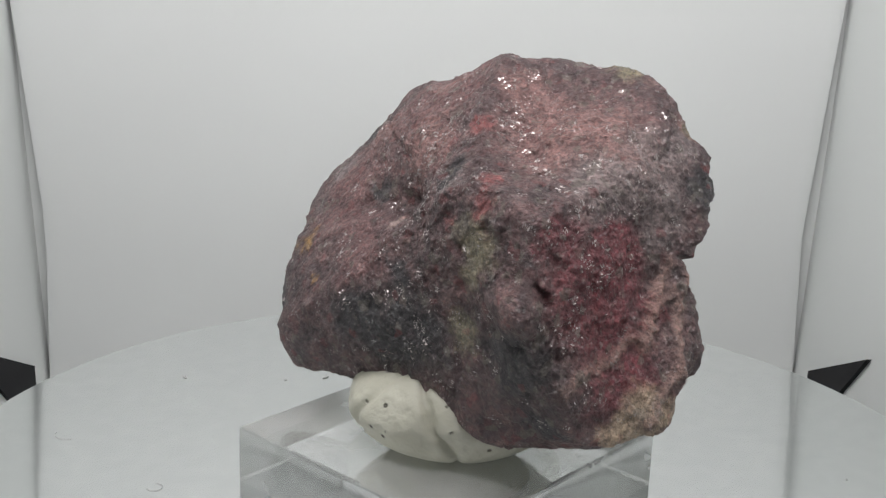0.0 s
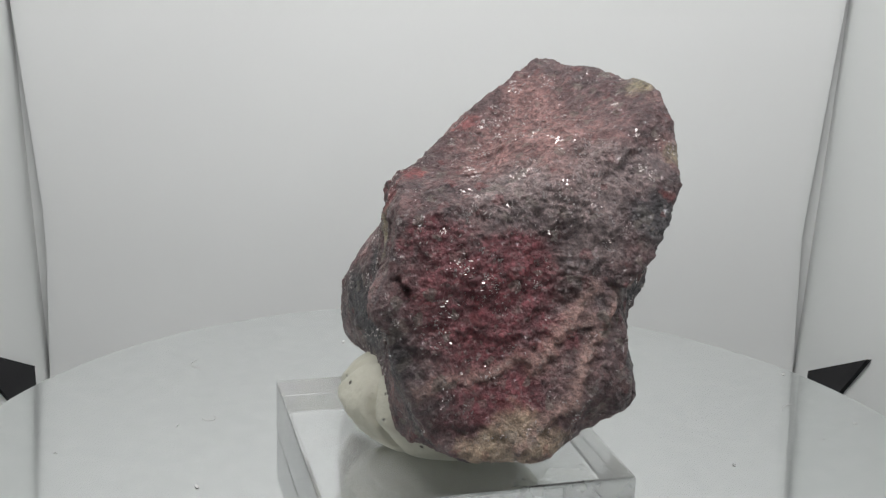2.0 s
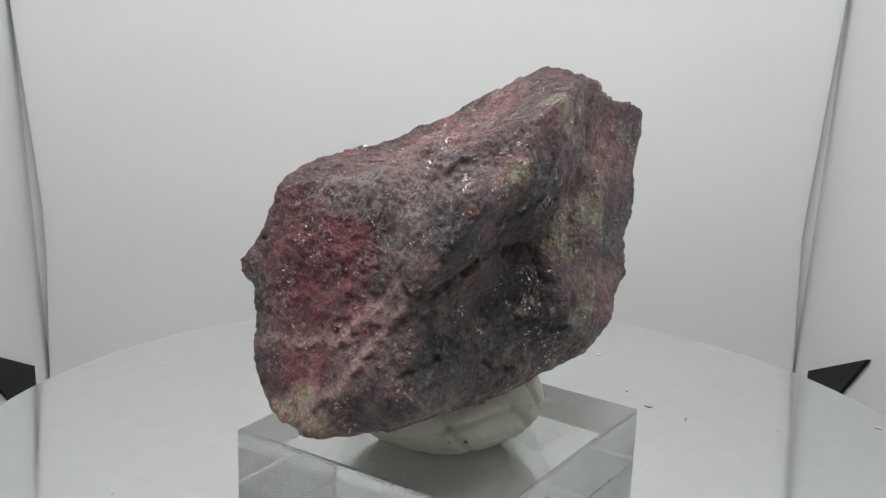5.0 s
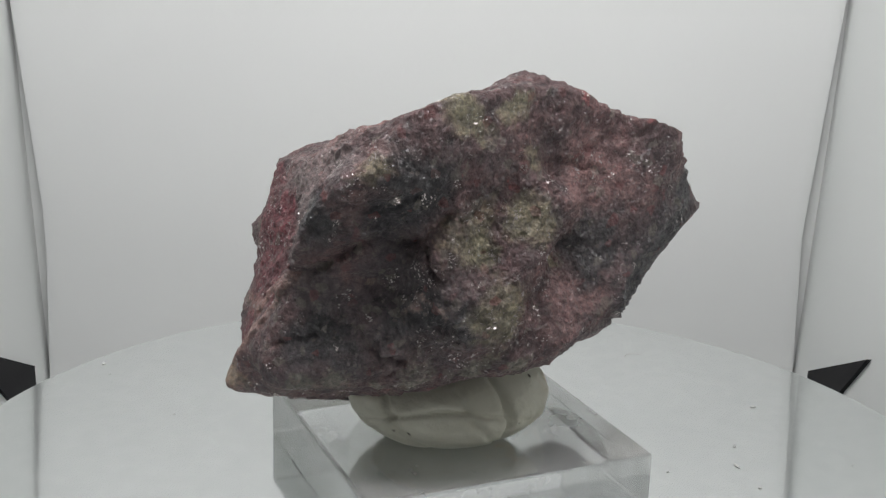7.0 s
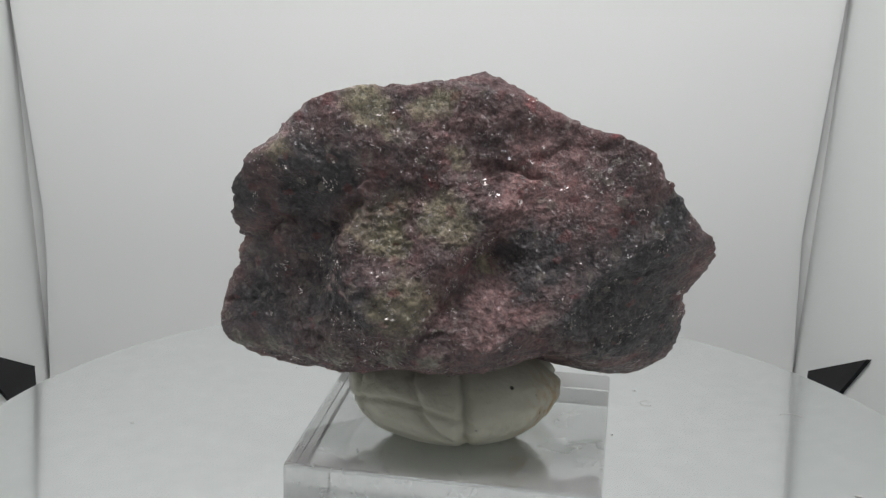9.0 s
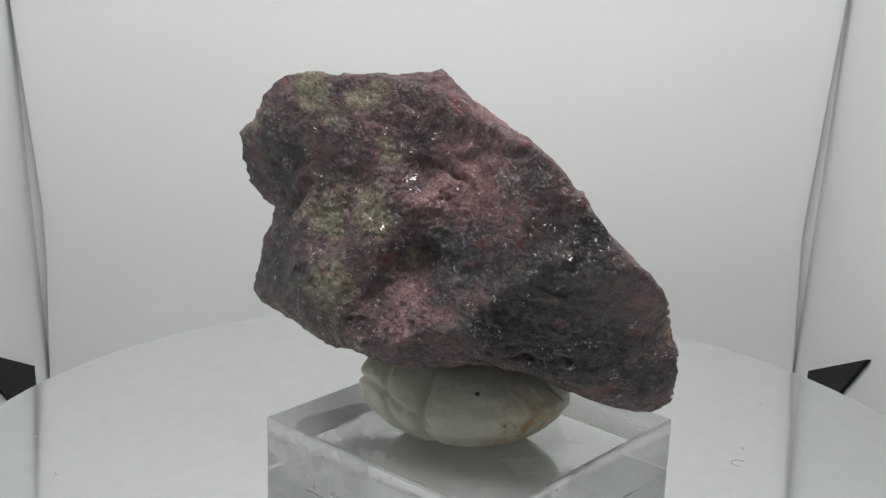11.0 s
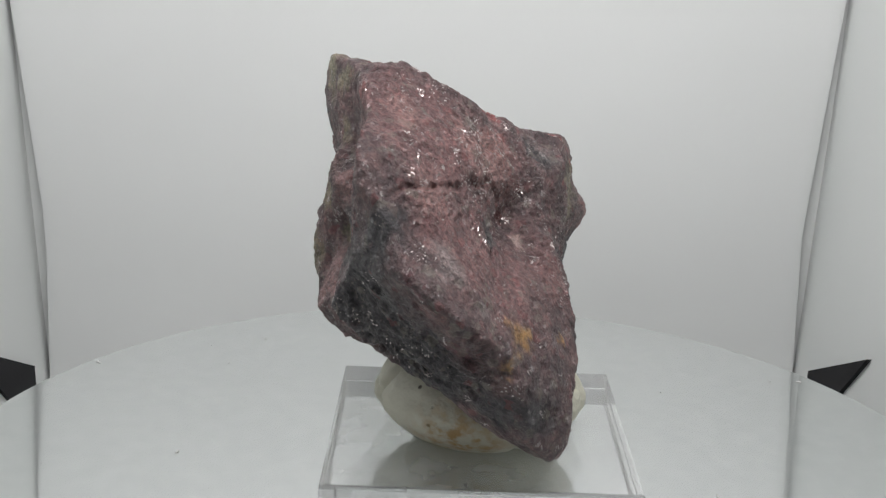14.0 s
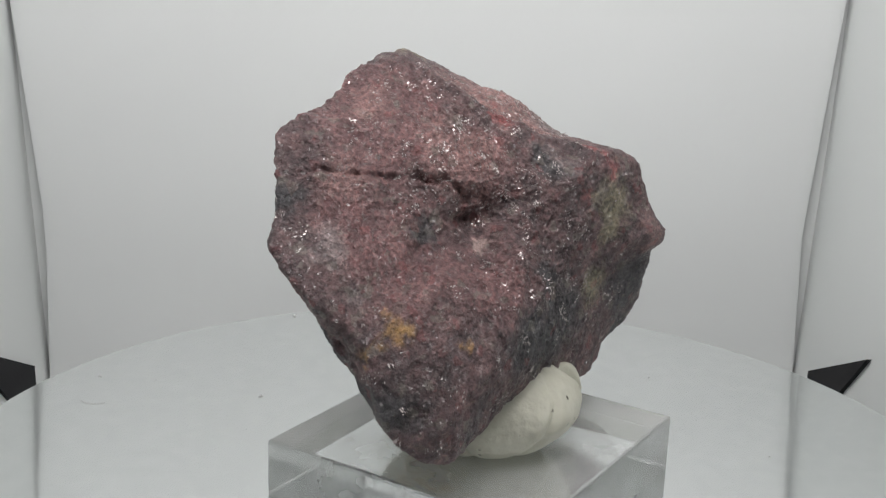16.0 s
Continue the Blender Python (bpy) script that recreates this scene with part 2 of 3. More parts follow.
def acrylic_block():
    bm = slab(-BLOCK_HALF, BLOCK_HALF, -BLOCK_HALF, BLOCK_HALF, -0.0002, BLOCK_H, 0.0006, 2)
    return tagged(finish(bm, "acrylic_block", M_ACRYLIC), "clear square acrylic block, slightly scuffed, on the mirror disc", "display block")


block = acrylic_block()
block.visible_shadow = False  # clear plastic lets the light through


# ---- the putty ----
# folds in the putty: direction, width, depth, lean
FOLDS = [(1.13, 0.055, 1.0, 0.05), (0.75, 0.04, 0.5, 0.5), (-0.05, 0.05, 0.6, 0.4), (-1.72, 0.05, 0.9, 0.35), (-2.6, 0.06, 0.5, -0.3), (2.75, 0.06, 0.6, 0.2)]


def putty_lump():
    """A pressed ball of putty with folds, flat where it sits on the block."""
    bm = bmesh.new()
    bmesh.ops.create_icosphere(bm, subdivisions=6, radius=1)
    for v in bm.verts:
        u = v.co.copy()
        x, y, z = u.x * 0.0186, u.y * 0.0177, 0.0066 + u.z * 0.0092
        az = math.atan2(u.y, u.x)
        wav = 0.10 * noise.noise(Vector((u.z * 2.2, 3.1, az)))
        fold = sum(deep * math.exp(-(((az - at - wav + lean * u.z + math.pi) % (2 * math.pi) - math.pi) / wide) ** 2) for at, wide, deep, lean in FOLDS)
        seam = math.exp(-((u.z + 0.12 - 0.35 * math.sin(az * 2.0 + 0.6)) / 0.045) ** 2) * max(0.0, math.cos(az - 0.35)) ** 2
        s = 1 - 0.11 * fold - 0.05 * seam + 0.05 * noise.noise(u * 1.7 + Vector((3, 1, 4))) + 0.014 * noise.noise(u * 6) + 0.006 * noise.noise(u * 17)
        tilt = 0.0022 * (u.x * 0.3 - u.y * 0.9)
        v.co = Vector((x * s, y * s, max(0.0, z * (1 - 0.03 * fold) + tilt * max(0, u.z))))
    return tagged(finish(bm, "putty_lump", M_PUTTY, smooth=True), "lump of creased off-white putty pressed onto the acrylic block", "putty")


putty = putty_lump()

# ---- the mineral specimen ----
# cleaved faces of the specimen: turn and slope of the face in degrees, its distance from the core in mm
TOP_FACETS = [(-46.7, 81.0, 29.1), (86.2, 77.9, 33.2), (-83.7, 59.4, 21.0), (-178.9, 57.0, 26.3), (-168.2,
    44.2, 20.7), (-169.2, 41.7, 20.7), (-44.3, 38.4, 28.0), (-146.0, 36.8, 18.9), (-175.6, 28.1, 26.9),
    (-46.7, 25.9, 28.1), (18.1, 25.4, 35.2)]
SIDE_FACETS = [(35.7, 17.1, 31.4), (-58.5, 11.0, 25.3), (92.6, 10.1, 35.5), (-133.2, 9.8, 19.3), (62.6, 9.6,
    23.3), (45.0, -1.9, 24.4), (-137.9, -8.0, 18.4), (5.2, -9.1, 29.0), (-151.3, -19.3, 24.9), (51.9, -21.0,
    20.8), (-118.5, -22.6, 25.9)]
UNDER_FACETS = [(-21.4, -25.9, 32.2), (25.2, -29.4, 22.1), (-14.0, -31.7, 31.2), (37.6, -44.6, 20.3), (109.4,
    -45.4, 26.9), (-97.6, -46.8, 32.1), (-139.8, -51.0, 27.3), (-18.2, -60.9, 28.5), (65.5, -63.2, 18.5),
    (-112.5, -63.5, 29.7), (148.6, -71.0, 26.4)]
# swellings and hollows: turn, slope, tightness, height as a share of the radius
SWELLINGS = [(173, -30, 9.5, 0.189), (6, -43, 17.2, 0.173), (-92, 19, 8.1, 0.170), (84, -46, 7.2, 0.166), (59,
    -51, 6.5, 0.154), (-59, -13, 6.8, 0.154), (-20, -27, 115.4, 0.151), (-91, -5, 148.4, 0.144), (172, -21,
    3.7, 0.133), (167, -37, 92.1, 0.123), (-45, 49, 28.7, 0.122), (-47, -35, 67.1, 0.115), (39, -11, 15.9,
    0.112), (-162, -29, 3.4, 0.109), (-10, -25, 13.7, 0.094), (-111, -50, 11.0, 0.074), (-164, -46, 4.6,
    0.067), (-86, -58, 29.6, 0.066), (-44, -21, 8.8, 0.062), (96, 78, 35.8, 0.061), (165, -10, 3.5, 0.061),
    (-68, -26, 24.5, 0.059), (-1, 21, 28.1, 0.056), (-32, 17, 4.8, 0.038), (-77, -22, 26.3, 0.031)]
HOLLOWS = [(7, -10, 16.9, -0.052), (149, 14, 36.4, -0.059), (84, 50, 18.4, -0.059), (109, 40, 59.2, -0.069),
    (127, 71, 11.9, -0.079), (-164, 55, 11.8, -0.096), (160, -11, 30.2, -0.107), (-3, -5, 22.3, -0.119), (-48,
    3, 12.7, -0.122), (24, 78, 14.5, -0.126), (-8, -3, 25.3, -0.130), (171, 7, 14.6, -0.168), (176, 8, 12.3,
    -0.168), (109, 0, 14.0, -0.176), (-77, 52, 11.6, -0.187), (177, 8, 12.2, -0.191), (-161, 11, 9.3, -0.202),
    (37, 17, 10.5, -0.216), (84, -3, 19.7, -0.218), (154, -62, 13.5, -0.346), (8, 14, 71.6, -0.355)]
EDGE_SHARPNESS = 4000
# broad faces dished or filled out: turn, slope, height as a share of the radius
DISHED = [(12, 14, 0.153), (104, 28, -0.148), (-166, 2, 0.119), (42, 5, -0.096), (54, 34, -0.09), (82, 1, -0.045),
    (73, 47, -0.078), (-54, -21, -0.061), (155, -4, -0.056), (91, -20, -0.046), (-138, 13, -0.043),
    (17, -11, 0.037), (-65, -18, -0.036), (6, 61, -0.035), (173, 51, -0.033), (115, 32, 0.033),
    (105, 37, -0.029), (-38, -12, -0.029), (-63, 4, 0.028), (158, 16, 0.026), (-53, 42, -0.023),
    (5, 29, -0.022), (62, -32, -0.021), (-97, 3, -0.02), (-58, -5, -0.02), (145, -4, 0.019), (111, -5, -0.019),
    (26, 23, -0.018)]
# a second, finer dressing of the faces, in the same terms
DRESSED = [(86, 37, -0.172), (64, -19, -0.123), (100, 19, -0.101), (-12, 7, 0.075),
    (-36, -7, -0.054), (-138, 13, -0.05), (108, 25, 0.049), (-65, -18, -0.041), (-97, 3, -0.039),
    (5, 23, -0.038), (-105, 32, -0.037), (-27, 26, -0.033), (26, 23, -0.033),
    (155, -4, -0.032), (134, 23, 0.028), (82, 1, -0.028), (102, 50, -0.027), (127, 14, -0.027),
    (-57, -34, -0.026), (-81, -1, 0.026), (-68, 13, 0.025), (-166, 2, -0.025),
    (87, 47, 0.024), (-53, 8, 0.024), (133, -6, -0.019), (85, -22, 0.019), (137, 6, -0.018)]
# crests where two cleaved faces meet: their course in mm from the core, and how far they stand out
CRESTS = [([(-1, 21, 25), (-6, 22, 23), (-13, 27.6, 19.5), (-19, 31.5, 14.5), (-23.5, 31.5, 10.5), (-30, 34, 3.5), (-31.5,
    32.5, 2), (-35, 26, -7), (-37, 20, -14)], 0.45), ([(31, -2, 16), (31, -5, 9.5), (28.5, -12, 0), (25.5, -18, -6), (25, -21.5,
    -15)], 1.0), ([(-23, 31, 10), (-15.5, 30, 3), (-11, 28, -2.5), (-5, 25, -8), (-1, 23.5, -12)], 0.5), ([(19, 9, 9), (19.5, 9.5, 2), (20, 10.5, -6), (19.5, 12, -12)], 0.9), ([(-5, -21, 13), (-5, -25,
    8), (-3, -28, 1), (2, -33, -3)], 0.6), ([(-5, -20, 13), (-13, -12, 4.2), (-18.5, -6, -1), (-26, -4.5, -9.5), (-31, 3, -15), (-36, 13, -22)], 0.9)]

# mineral zones of the specimen: centre in mm from its core and reach in mm
MAROON = [(-27, 14, 1, 11.2), (-9, 16, 21, 9.7), (-26, 22, 8, 7.4), (-13, 13, 16, 9.9), (-12, -1, 12, 6.4), (-32,
    29, -2, 3.2), (16, -26, -6, 6.5), (-24, -2, -5, 7.6), (-29, 23, 5, 6.7), (-27, 24, 7, 3.2)]
ROSE = [(-4, 24, 13, 5.4), (-2, 23, 2, 4.5), (-2, 22, 4, 3.9), (-5, 25, 14, 3.8), (3, 22, -7, 4.7), (-3, 26, -7,
    3.5), (-10, 29, 12, 4.5), (0, -35, -1, 3.2), (-8, 25, 19, 3.4)]
SALMON = [(9, -8, 19, 11.7), (11, -6, 20, 7.0), (3, 3, 23, 5.4), (13, -12, 18, 4.2), (-9, 15, 20, 3.9), (-20, 21,
    13, 3.7), (-13, 3, 14, 6.7), (30, 0, 18, 3.6), (19, -13, 16, 5.0)]
CRIMSON = [(14, -26, 2, 9.3), (18, -30, -16, 6.8), (16, -23, 0, 6.7), (14, -27, -4, 9.0), (19, -27, -14, 5.7), (21,
    -28, -15, 5.0), (7, -31, 7, 4.0), (-33, 33, 3, 1.7), (-30, 23, -9, 2.9), (22, -20, -6, 2.9)]
GREY = [(25, -13, 11, 5.4), (16, -19, 12, 5.2), (13, -19, 13, 6.6), (28, -5, 16, 4.2), (24, -10, 15, 6.4), (24,
    -14, 6, 4.0), (-31, 27, 4, 3.0), (-9, -13, 12, 3.6), (-34, 22, -2, 2.0), (-31, 26, 4, 3.3), (29, 3, 19, 2.8)]
SLATE = [(-23, -8, -14, 6.1), (-19, -11, -18, 5.6), (1, -31, -12, 5.9), (-17, -11, -5, 3.2), (22, 4, -6, 5.6), (27,
    -6, -12, 3.8), (-18, 30, -1, 8.8), (-22, 31, 7, 5.3), (26, 3, 11, 5.2), (-22, 31, 5, 4.0), (-22, 23, -9, 7.2),
    (-35, 19, -18, 4.3), (19, 12, -6, 3.8), (25, 6, 14, 5.6), (-10, -12, 12, 3.4), (-22, 23, -15, 6.1), (-15, -15,
    -14, 7.6), (31, -7, 8, 4.9), (29, -9, -10, 3.6), (-9, 27, -7, 5.0), (-14, 28, -9, 6.5), (-27, 23, -14, 6.5), (-22, 9, 3, 3.1), (6, -32, -22, 4.3), (-4, 25, 0, 5.9), (-40,
    14, -19, 4.5)]
OLIVE = [(-5, -26, 0, 3.8), (19, 11, 23, 3.4), (17, 12, 5, 5.0), (20, 10, 24, 3.7), (11, 13, 25, 2.5), (16, 13, 3,
    3.8), (7, 15, 6, 3.4), (3, 18, 0, 2.4), (15, 15, -6, 4.3), (6, 17, 18, 2.4), (9, 15, 25, 3.2), (-5, -24, 5, 4.4), (32, 1, 17, 2.5), (-6, -25, -11, 3.4), (16, 14, -13, 2.4)]
# steep flank below the ledge: greyish rock with its shade put into the colour
SHADED_FLANK = [(22, 4, -6, 9.0), (27, -6, -12, 6.0), (28, -8, -3, 5.5), (24, 3, 8, 5.0), (24, 1, 3, 5.0)]
SAGE = [(29, -11, -18, 2.4), (26, -7, -18.5, 2.4), (23, -2, -18, 2.4), (20, 4, -17, 2.4), (16, 11, -16, 2.4), (11, 17, -14.5,
    2.2)]
SAND = [(22, -29, -20, 3.9), (22, -30, -23, 3.7), (26, -26, -20, 3.3), (22, -29, -22, 2.9), (18, -32, -24, 2.9)]
BUFF = [(22, 7, -5, 1.7), (22, 6, -5, 1.8), (19, 10, 9, 1.4), (22, 4, -5, 1.8), (-19, -1, 0, 1.3)]
SCARLET = [(-4, -24, 11, 2.2), (-4, -6, 19, 2.2), (10, 14, 11, 0.8), (-3, 21, 25, 1.2), (-13, 27, 20, 1.0), (-3,
    -21, 13, 1.9), (20, -23, -9, 1.5), (32, -4, 12, 1.0), (-8, -19, 7, 1.7), (-21, 20, 12, 1.2)]
OCHRE = [(-36, 15, -8, 1.9), (-34, 15, -6, 1.8), (-38, 18, -8, 1.6), (-40, 20, -10, 1.3), (-36, 14, -8, 1.6), (-34,
    4, -13, 1.2)]
# each mineral with its colour and the share it takes at the middle of a zone
MINERALS = [
    (MAROON, (0.122, 0.062, 0.061), 0.80),
    (ROSE, (0.162, 0.094, 0.091), 0.80),
    (SALMON, (0.188, 0.104, 0.097), 0.80),
    (CRIMSON, (0.108, 0.028, 0.034), 0.85),
    (GREY, (0.145, 0.112, 0.110), 0.80),
    # flank grey, painted darker for the shade that lies there
    (SHADED_FLANK, (0.056, 0.047, 0.050), 0.80),
    (SLATE, (0.028, 0.026, 0.0285), 0.95),
    (OLIVE, (0.168, 0.152, 0.100), 0.80),
    (SAGE, (0.175, 0.170, 0.135), 0.75),
    (SAND, (0.270, 0.205, 0.145), 0.80),
    (BUFF, (0.300, 0.220, 0.200), 0.80),
    (SCARLET, (0.210, 0.052, 0.050), 0.60),
    (OCHRE, (0.300, 0.175, 0.060), 0.60),
]
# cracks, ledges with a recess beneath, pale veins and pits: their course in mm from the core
CRACKS = [[(-22, 30, 13), (-21, 26, 13), (-21, 23, 13), (-20, 18, 12), (-18, 10, 12), (-16, 5, 10), (-16, 2, 7)],
    [(-27, 13, 1), (-19, 6, 4), (-16, 2, 4)], [(20, 5, 4), (22, 8, -0)], [(32, -14, -12), (29, -9, -10)], [(25, -1,
    -13), (23, 3, -14)], [(4, -33, 1), (6, -33, -2)], [(-1, -30, -9), (3, -34, -9)], [(-2, 22, 16), (-6, 25, 16)],
    [(-7, 24, 19), (-13, 28, 19)], [(-14, 24, -14), (-24, 22, -16), (-33, 20, -16)]]
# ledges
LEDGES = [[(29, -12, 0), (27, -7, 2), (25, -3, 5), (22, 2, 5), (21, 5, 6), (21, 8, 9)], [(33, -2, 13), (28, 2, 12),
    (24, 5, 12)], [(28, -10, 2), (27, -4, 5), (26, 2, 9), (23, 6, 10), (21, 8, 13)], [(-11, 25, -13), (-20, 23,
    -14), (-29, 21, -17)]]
# veins
VEINS = [[(9, -36, -15), (15, -31, -13), (18, -27, -12), (21, -23, -9), (24, -18, -5), (30, -16, -5)], [(22, -29,
    -22), (26, -26, -18), (27, -23, -15), (28, -21, -12), (29, -18, -7), (29, -13, -1)], [(21, -24, -11), (23, -19,
    -6), (26, -15, -0)]]
# pits
PITS = [[(6, 6, 24), (8, 5, 24)], [(-23, 10, 3), (-20, 8, 5)], [(25, -8, 16), (29, -8, 13)], [(20, -8, 19), (22,
    -4, 20)], [(20, -10, 18), (20, -6, 19)], [(-1, 21, 16), (-3, 23, 16)], [(-7, 24, 19), (-9, 26, 19)], [(28, 1,
    11), (25, 5, 12)]]


def colour_minerals(me, p, vein, seated):
    """The mineral's own colour at every vertex, plus one flank's painted shade, with ragged borders between the zones.
    """
    n = len(p)
    warp, tone = np.empty((n, 3)), np.empty(n)
    for i in range(n):
        v = Vector(p[i])
        warp[i] = noise.noise_vector(v * 0.13) * 3.2 + noise.noise_vector(v * 0.45) * 1.7 + noise.noise_vector(v * 1.6) * 0.9
        tone[i] = noise.fractal(v * 0.3, 0.8, 2.2, 4)
    w = p + warp
    k = np.clip(tone * 0.5 + 0.5, 0, 1)[:, None]
    colour = np.array((0.042, 0.030, 0.032)) * (1 - k) + np.array((0.112, 0.062, 0.061)) * k
    for zones, own, share in MINERALS:
        for x, y, z, reach in zones:
            d = np.linalg.norm(w - seated(x, y, z), axis=1) / (reach * 1.22)
            f = np.clip((1.15 - d) / 0.75, 0, 1)
            f = (share * f * f * (3 - 2 * f))[:, None]
            colour = colour * (1 - f) + np.array(own) * f
    f = (0.85 * vein)[:, None]
    colour = colour * (1 - f) + np.array((0.23, 0.145, 0.125)) * f
    colour *= 1.72
    layer = me.color_attributes.new("mineral", "FLOAT_COLOR", "POINT")
    layer.data.foreach_set("color", np.c_[colour, np.ones(n)].astype(np.float32).ravel())


def mica_flakes(rock, me):
    """Small shining cleavage flakes set in the surface, thickest in the grey and salmon zones."""
    rnd = random.Random(11)
    n = len(me.vertices)
    co, no = np.empty(n * 3, np.float32), np.empty(n * 3, np.float32)
    me.vertices.foreach_get("co", co)
    me.vertices.foreach_get("normal", no)
    co, no = co.reshape(n, 3), no.reshape(n, 3)
    rich = np.array([(x, y, z, r) for x, y, z, r in GREY + SALMON + MAROON + CRIMSON]) / 1000
    verts, faces = [], []
    made = 0
    while made < 950:
        i = rnd.randrange(n)
        near = (np.linalg.norm(rich[:, :3] - co[i], axis=1) < rich[:, 3]).any()
        if rnd.random() > (0.95 if near else 0.35):
            continue
        made += 1
        # a patch of crystals that cleave nearly the same way, drawn out along a streak
        lean = (Vector(no[i]) + Vector((rnd.gauss(0, 1), rnd.gauss(0, 1), rnd.gauss(0, 1))) * 0.42).normalized()
        streak = lean.orthogonal().normalized()
        streak.rotate(Matrix.Rotation(rnd.uniform(0, 6.283), 3, lean))
        reach = rnd.choice((0.0005, 0.0008, 0.0012, 0.0018))
        close = np.nonzero(np.linalg.norm(co - co[i], axis=1) < reach)[0]
        for _ in range(rnd.randint(4, 18)):
            q = int(close[rnd.randrange(len(close))])
            up = (lean + Vector((rnd.gauss(0, 1), rnd.gauss(0, 1), rnd.gauss(0, 1))) * 0.13).normalized()
            a = (streak - up * streak.dot(up)).normalized()
            b = up.cross(a)
            size = rnd.choice((0.00004, 0.00007, 0.00009, 0.00014))
            shift = Vector((rnd.uniform(-1, 1), rnd.uniform(-1, 1), rnd.uniform(-1, 1))) * 0.00025
            outward = Vector(no[q])
            at = Vector(co[q]) + shift - outward * shift.dot(outward) + outward * size * 0.3
            k, start = rnd.choice((4, 5, 6)), len(verts)
            for j in range(k):
                h = 2 * math.pi * j / k
                verts.append(at + size * (a * math.cos(h) * rnd.uniform(1.0, 2.6) + b * math.sin(h) * rnd.uniform(0.6, 1.1)))
            verts.append(at - outward * size * 1.6)
            faces.append(tuple(range(start, start + k)))
            faces.extend((start + (j + 1) % k, start + j, start + k) for j in range(k))
    fm = bpy.data.meshes.new("mica_glitter")
    fm.from_pydata(verts, [], faces)
    fm.materials.append(M_MICA)
    ob = new("mica_glitter", fm)
    ob.parent = rock
    tagged(ob, "tiny silvery mica flakes in the rock face", kind="stuff")


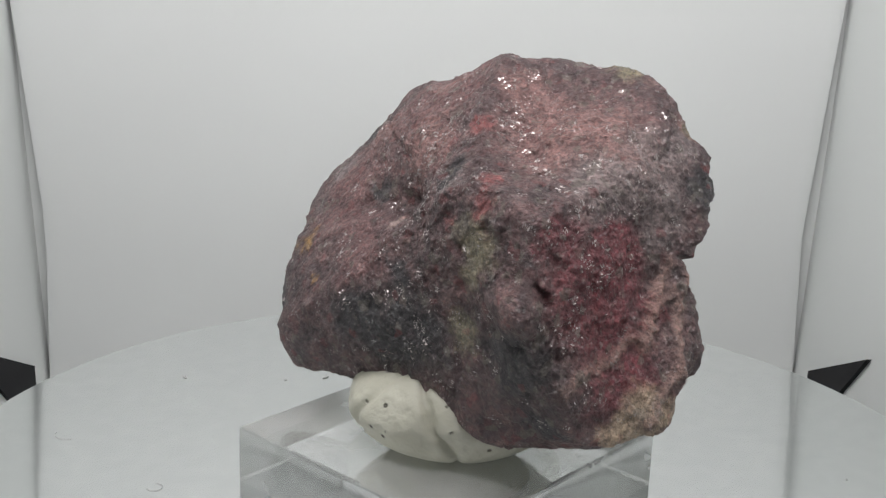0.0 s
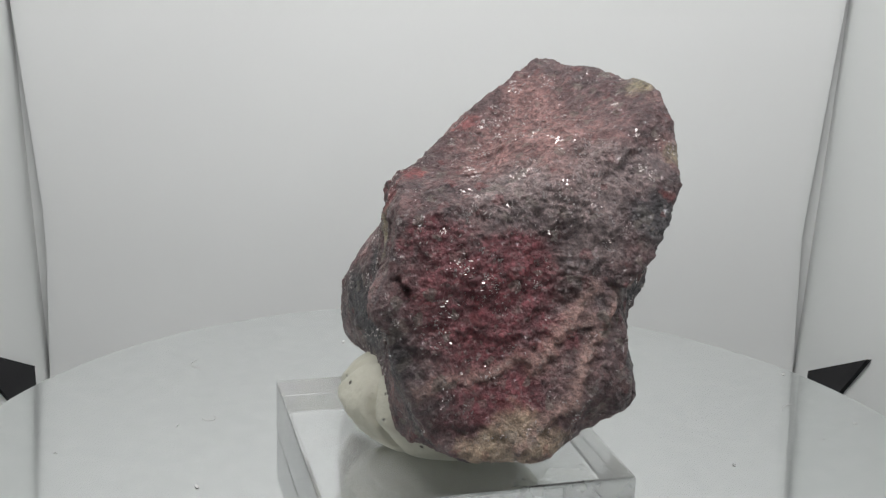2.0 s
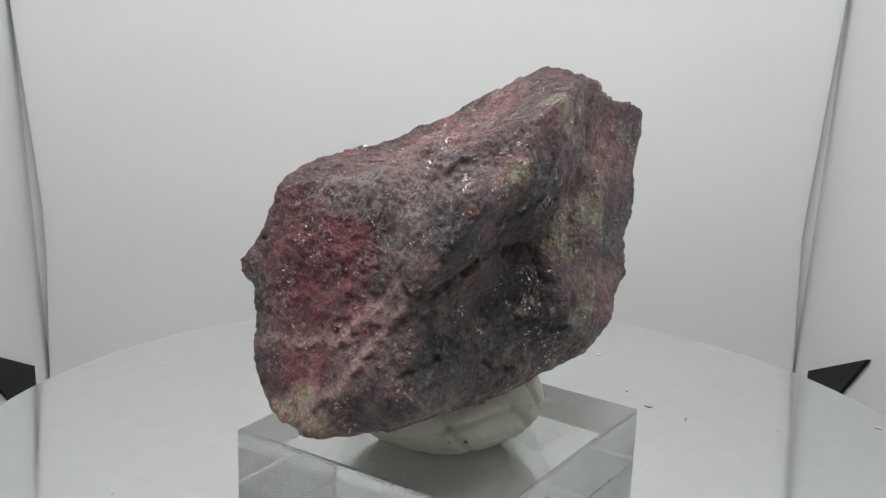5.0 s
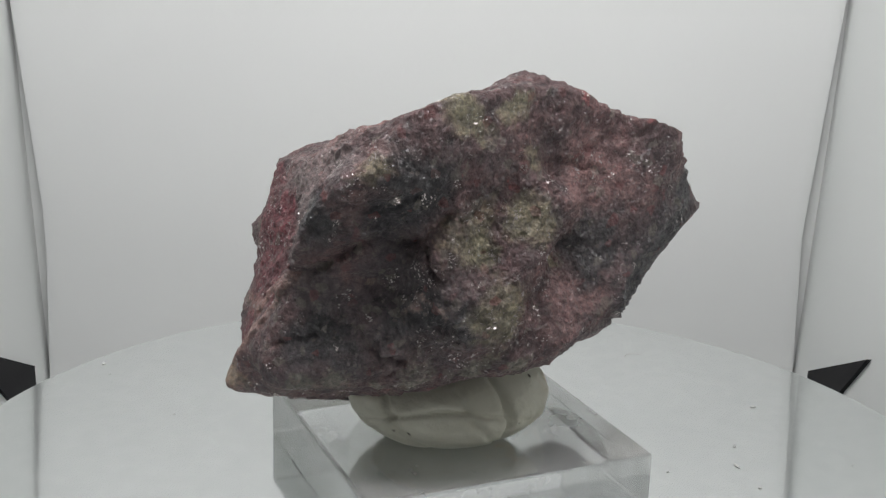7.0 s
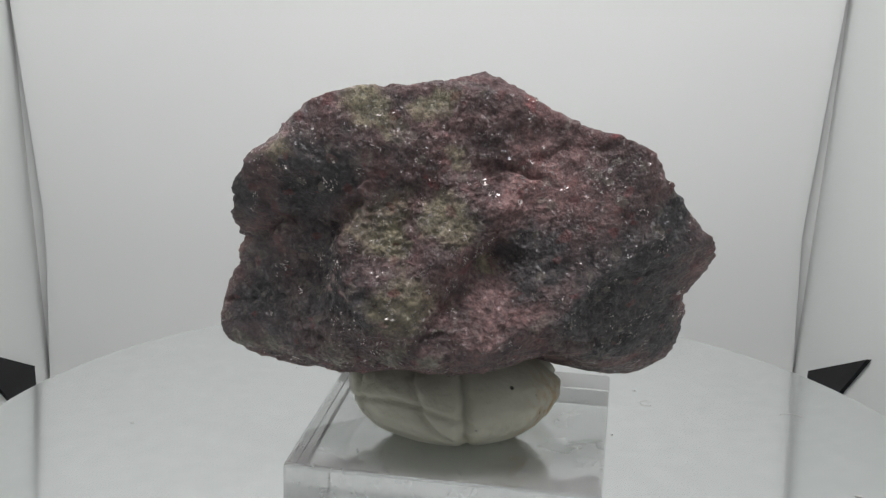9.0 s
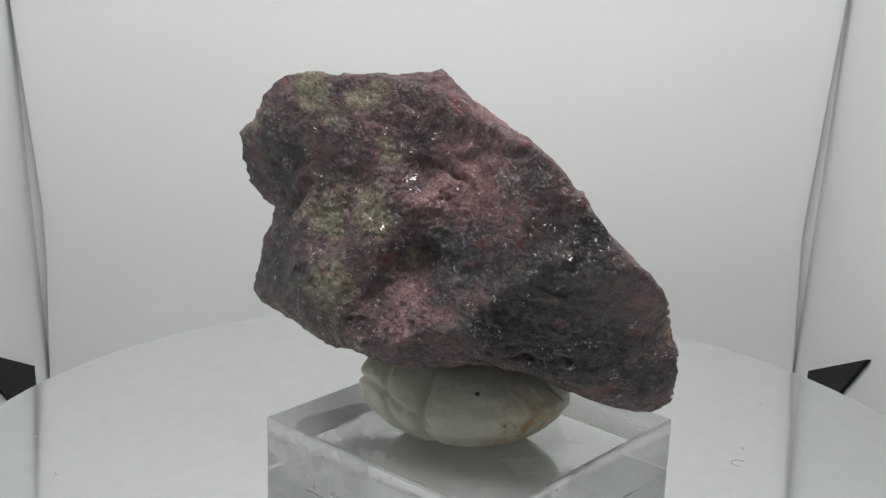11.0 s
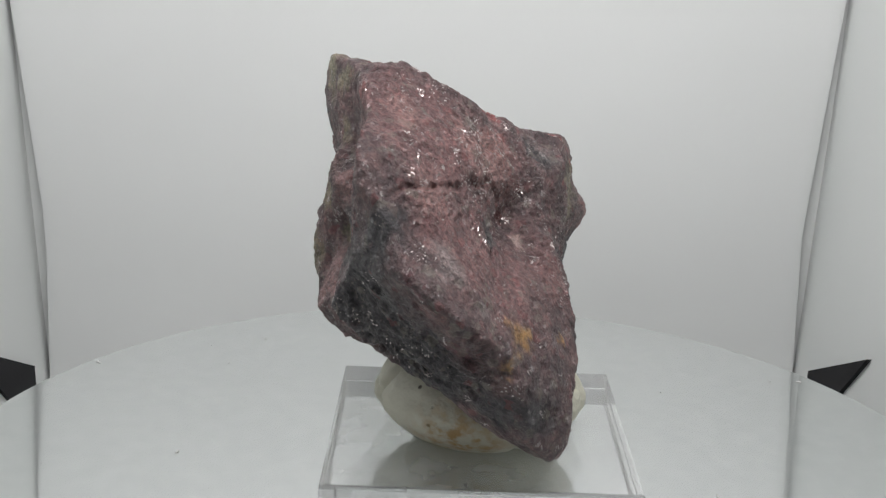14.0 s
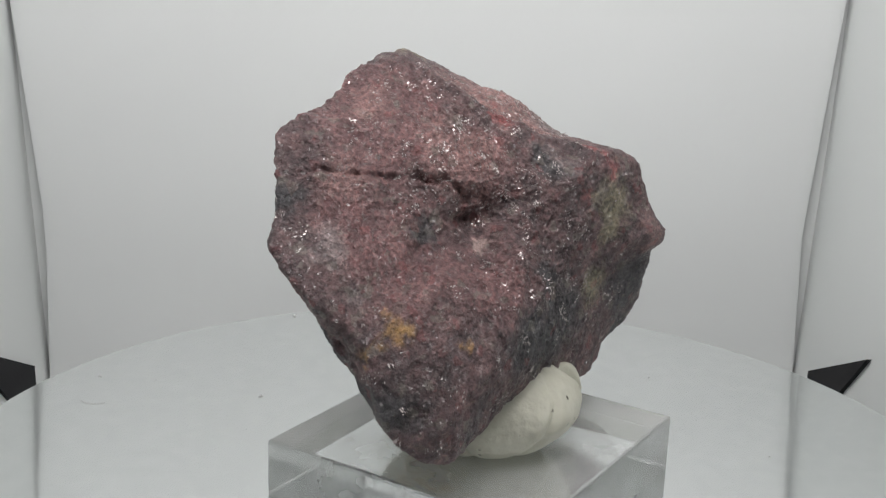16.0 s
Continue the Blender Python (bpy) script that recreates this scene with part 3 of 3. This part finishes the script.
def specimen():
    bm = bmesh.new()
    bmesh.ops.create_icosphere(bm, subdivisions=8, radius=1)
    me = bpy.data.meshes.new("mineral_specimen")
    bm.to_mesh(me)
    bm.free()
    n = len(me.vertices)
    u = np.empty(n * 3)
    me.vertices.foreach_get("co", u)
    u = u.reshape(n, 3)

    def way(turn, slope):
        a, b = radians(turn), radians(slope)
        return np.array((math.cos(a) * math.cos(b), math.sin(a) * math.cos(b), math.sin(b)))

    faces = np.array([way(a, b) / d for a, b, d in TOP_FACETS + SIDE_FACETS + UNDER_FACETS])
    q = u @ faces.T
    peak = q.max(1)
    r = 1 / (peak + np.log(np.exp(EDGE_SHARPNESS * (q - peak[:, None])).sum(1)) / EDGE_SHARPNESS)
    swell = np.ones(n)
    for a, b, tight, height in SWELLINGS + HOLLOWS:
        swell += height * np.exp(tight * (u @ way(a, b) - 1))
    for a, b, height in DISHED + DRESSED:
        swell += height * np.exp(70.0 * (u @ way(a, b) - 1))
    r *= swell
    p = u * r[:, None]
    wob = p + 0.5 * np.sin(p[:, [1, 2, 0]] * 0.9) + 0.16 * np.sin(p[:, [2, 0, 1]] * 2.9)

    def seated(x, y, z):
        """The point of the rock's face in the direction of x, y, z."""
        return p[np.argmax(u @ np.array((x, y, z), float))]

    def nearest(course):
        """For every vertex its distance from a course laid on the face and the nearest point on it."""
        stops = [np.array(c, float) for c in course]
        fine = [a + (b - a) * k / 4 for a, b in zip(stops, stops[1:]) for k in range(4)] + stops[-1:]
        course = [seated(*c) for c in fine]
        best, foot = np.full(n, 1e9), np.zeros((n, 3))
        for a, b in zip(course, course[1:]):
            k = np.clip(((wob - a) @ (b - a)) / max((b - a) @ (b - a), 1e-9), 0, 1)
            f = a + k[:, None] * (b - a)
            d = np.linalg.norm(wob - f, axis=1)
            near = d < best
            best[near], foot[near] = d[near], f[near]
        return best, foot

    dent, vein = np.zeros(n), np.zeros(n)
    for course in CRACKS:
        dent = np.maximum(dent, 1.5 * np.exp(-(nearest(course)[0] / 0.62) ** 2))
    for course in PITS:
        dent = np.maximum(dent, 0.8 * np.exp(-(nearest(course)[0] / 1.1) ** 2))
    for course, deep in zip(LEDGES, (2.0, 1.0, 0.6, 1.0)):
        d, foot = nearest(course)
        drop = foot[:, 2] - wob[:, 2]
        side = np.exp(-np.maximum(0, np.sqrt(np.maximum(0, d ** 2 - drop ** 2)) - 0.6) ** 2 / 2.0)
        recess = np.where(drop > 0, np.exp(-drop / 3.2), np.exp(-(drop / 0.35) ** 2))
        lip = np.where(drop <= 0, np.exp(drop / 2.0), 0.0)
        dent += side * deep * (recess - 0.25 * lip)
    for course in VEINS:
        d = nearest(course)[0]
        vein = np.maximum(vein, np.exp(-(d / 1.05) ** 2))
        dent -= 0.65 * np.exp(-(d / 1.0) ** 2)
    for course, proud in CRESTS:
        d = nearest(course)[0]
        dent -= proud * (np.exp(-d / 1.6) - 0.25 * np.exp(-((d - 4.0) / 2.0) ** 2))
    # the dark lower side breaks in thin parallel layers
    layer = (wob[:, 2] - 0.387 * wob[:, 0]) / 1.7 + 0.35 * np.sin(wob[:, 0] * 0.55) + 0.2 * np.sin(wob[:, 1] * 1.3 + wob[:, 0] * 0.8)
    dent += 0.62 * np.exp(-(np.linalg.norm((p - np.array((-22, 25, -11))) / np.array((16, 9, 8)), axis=1)) ** 4) * (layer % 1.0)
    rough = np.empty(n)
    for i in range(n):
        v = Vector(p[i])
        h = 0.5 * noise.noise(v * 0.16) + 0.46 * (noise.ridged_multi_fractal(v * 0.22, 0.9, 2.1, 4, 1.0, 2.0) - 1.1)
        # chips: every small cell is a facet with a lean of its own
        for size, steep in ((6.5, 0.11), (2.4, 0.20)):
            w = v / size + noise.noise_vector(v * (0.6 / size)) * 0.35
            c = noise.voronoi(w)[1][0]
            h += size * steep * (w - c).dot(noise.noise_vector(c * 9.3))
        rough[i] = h + 0.22 * noise.noise(Vector((v.x * 0.7, v.y * 0.7, v.z * 1.3))) + 0.13 * noise.noise(v * 1.9)
    p += u * (rough - dent)[:, None]
    me.vertices.foreach_set("co", (p / 1000).ravel())
    me.update()
    colour_minerals(me, p, vein, seated)
    me.materials.append(M_ROCK)
    me.shade_smooth()
    rock = new("mineral_specimen", me)
    mica_flakes(rock, me)
    return tagged(rock, "rough reddish-purple ore specimen with glittering flakes and an ochre stain", "mineral")


rock = specimen()


# ---- turning: all that stands on the turntable goes round with it ----
def spun(x, y, z, turn, t):
    a = TURN_RATE * t
    return pose(0, 0, 0, 0, 0, a) @ pose(x, y, z, 0, 0, turn)


def motions():
    times = [i / 10 for i in range(161)]
    for thing, x, y, z, turn in ((table, 0, 0, 0, 0), (block, -0.00204, -0.0026, 0, 49.37), (putty, -0.0010, -0.0033, BLOCK_H - 0.0002, 0), (rock, 0.006, 0.0, 0.046, 0)):
        walk(thing, [(t, spun(x, y, z, turn, t)) for t in times])


motions()
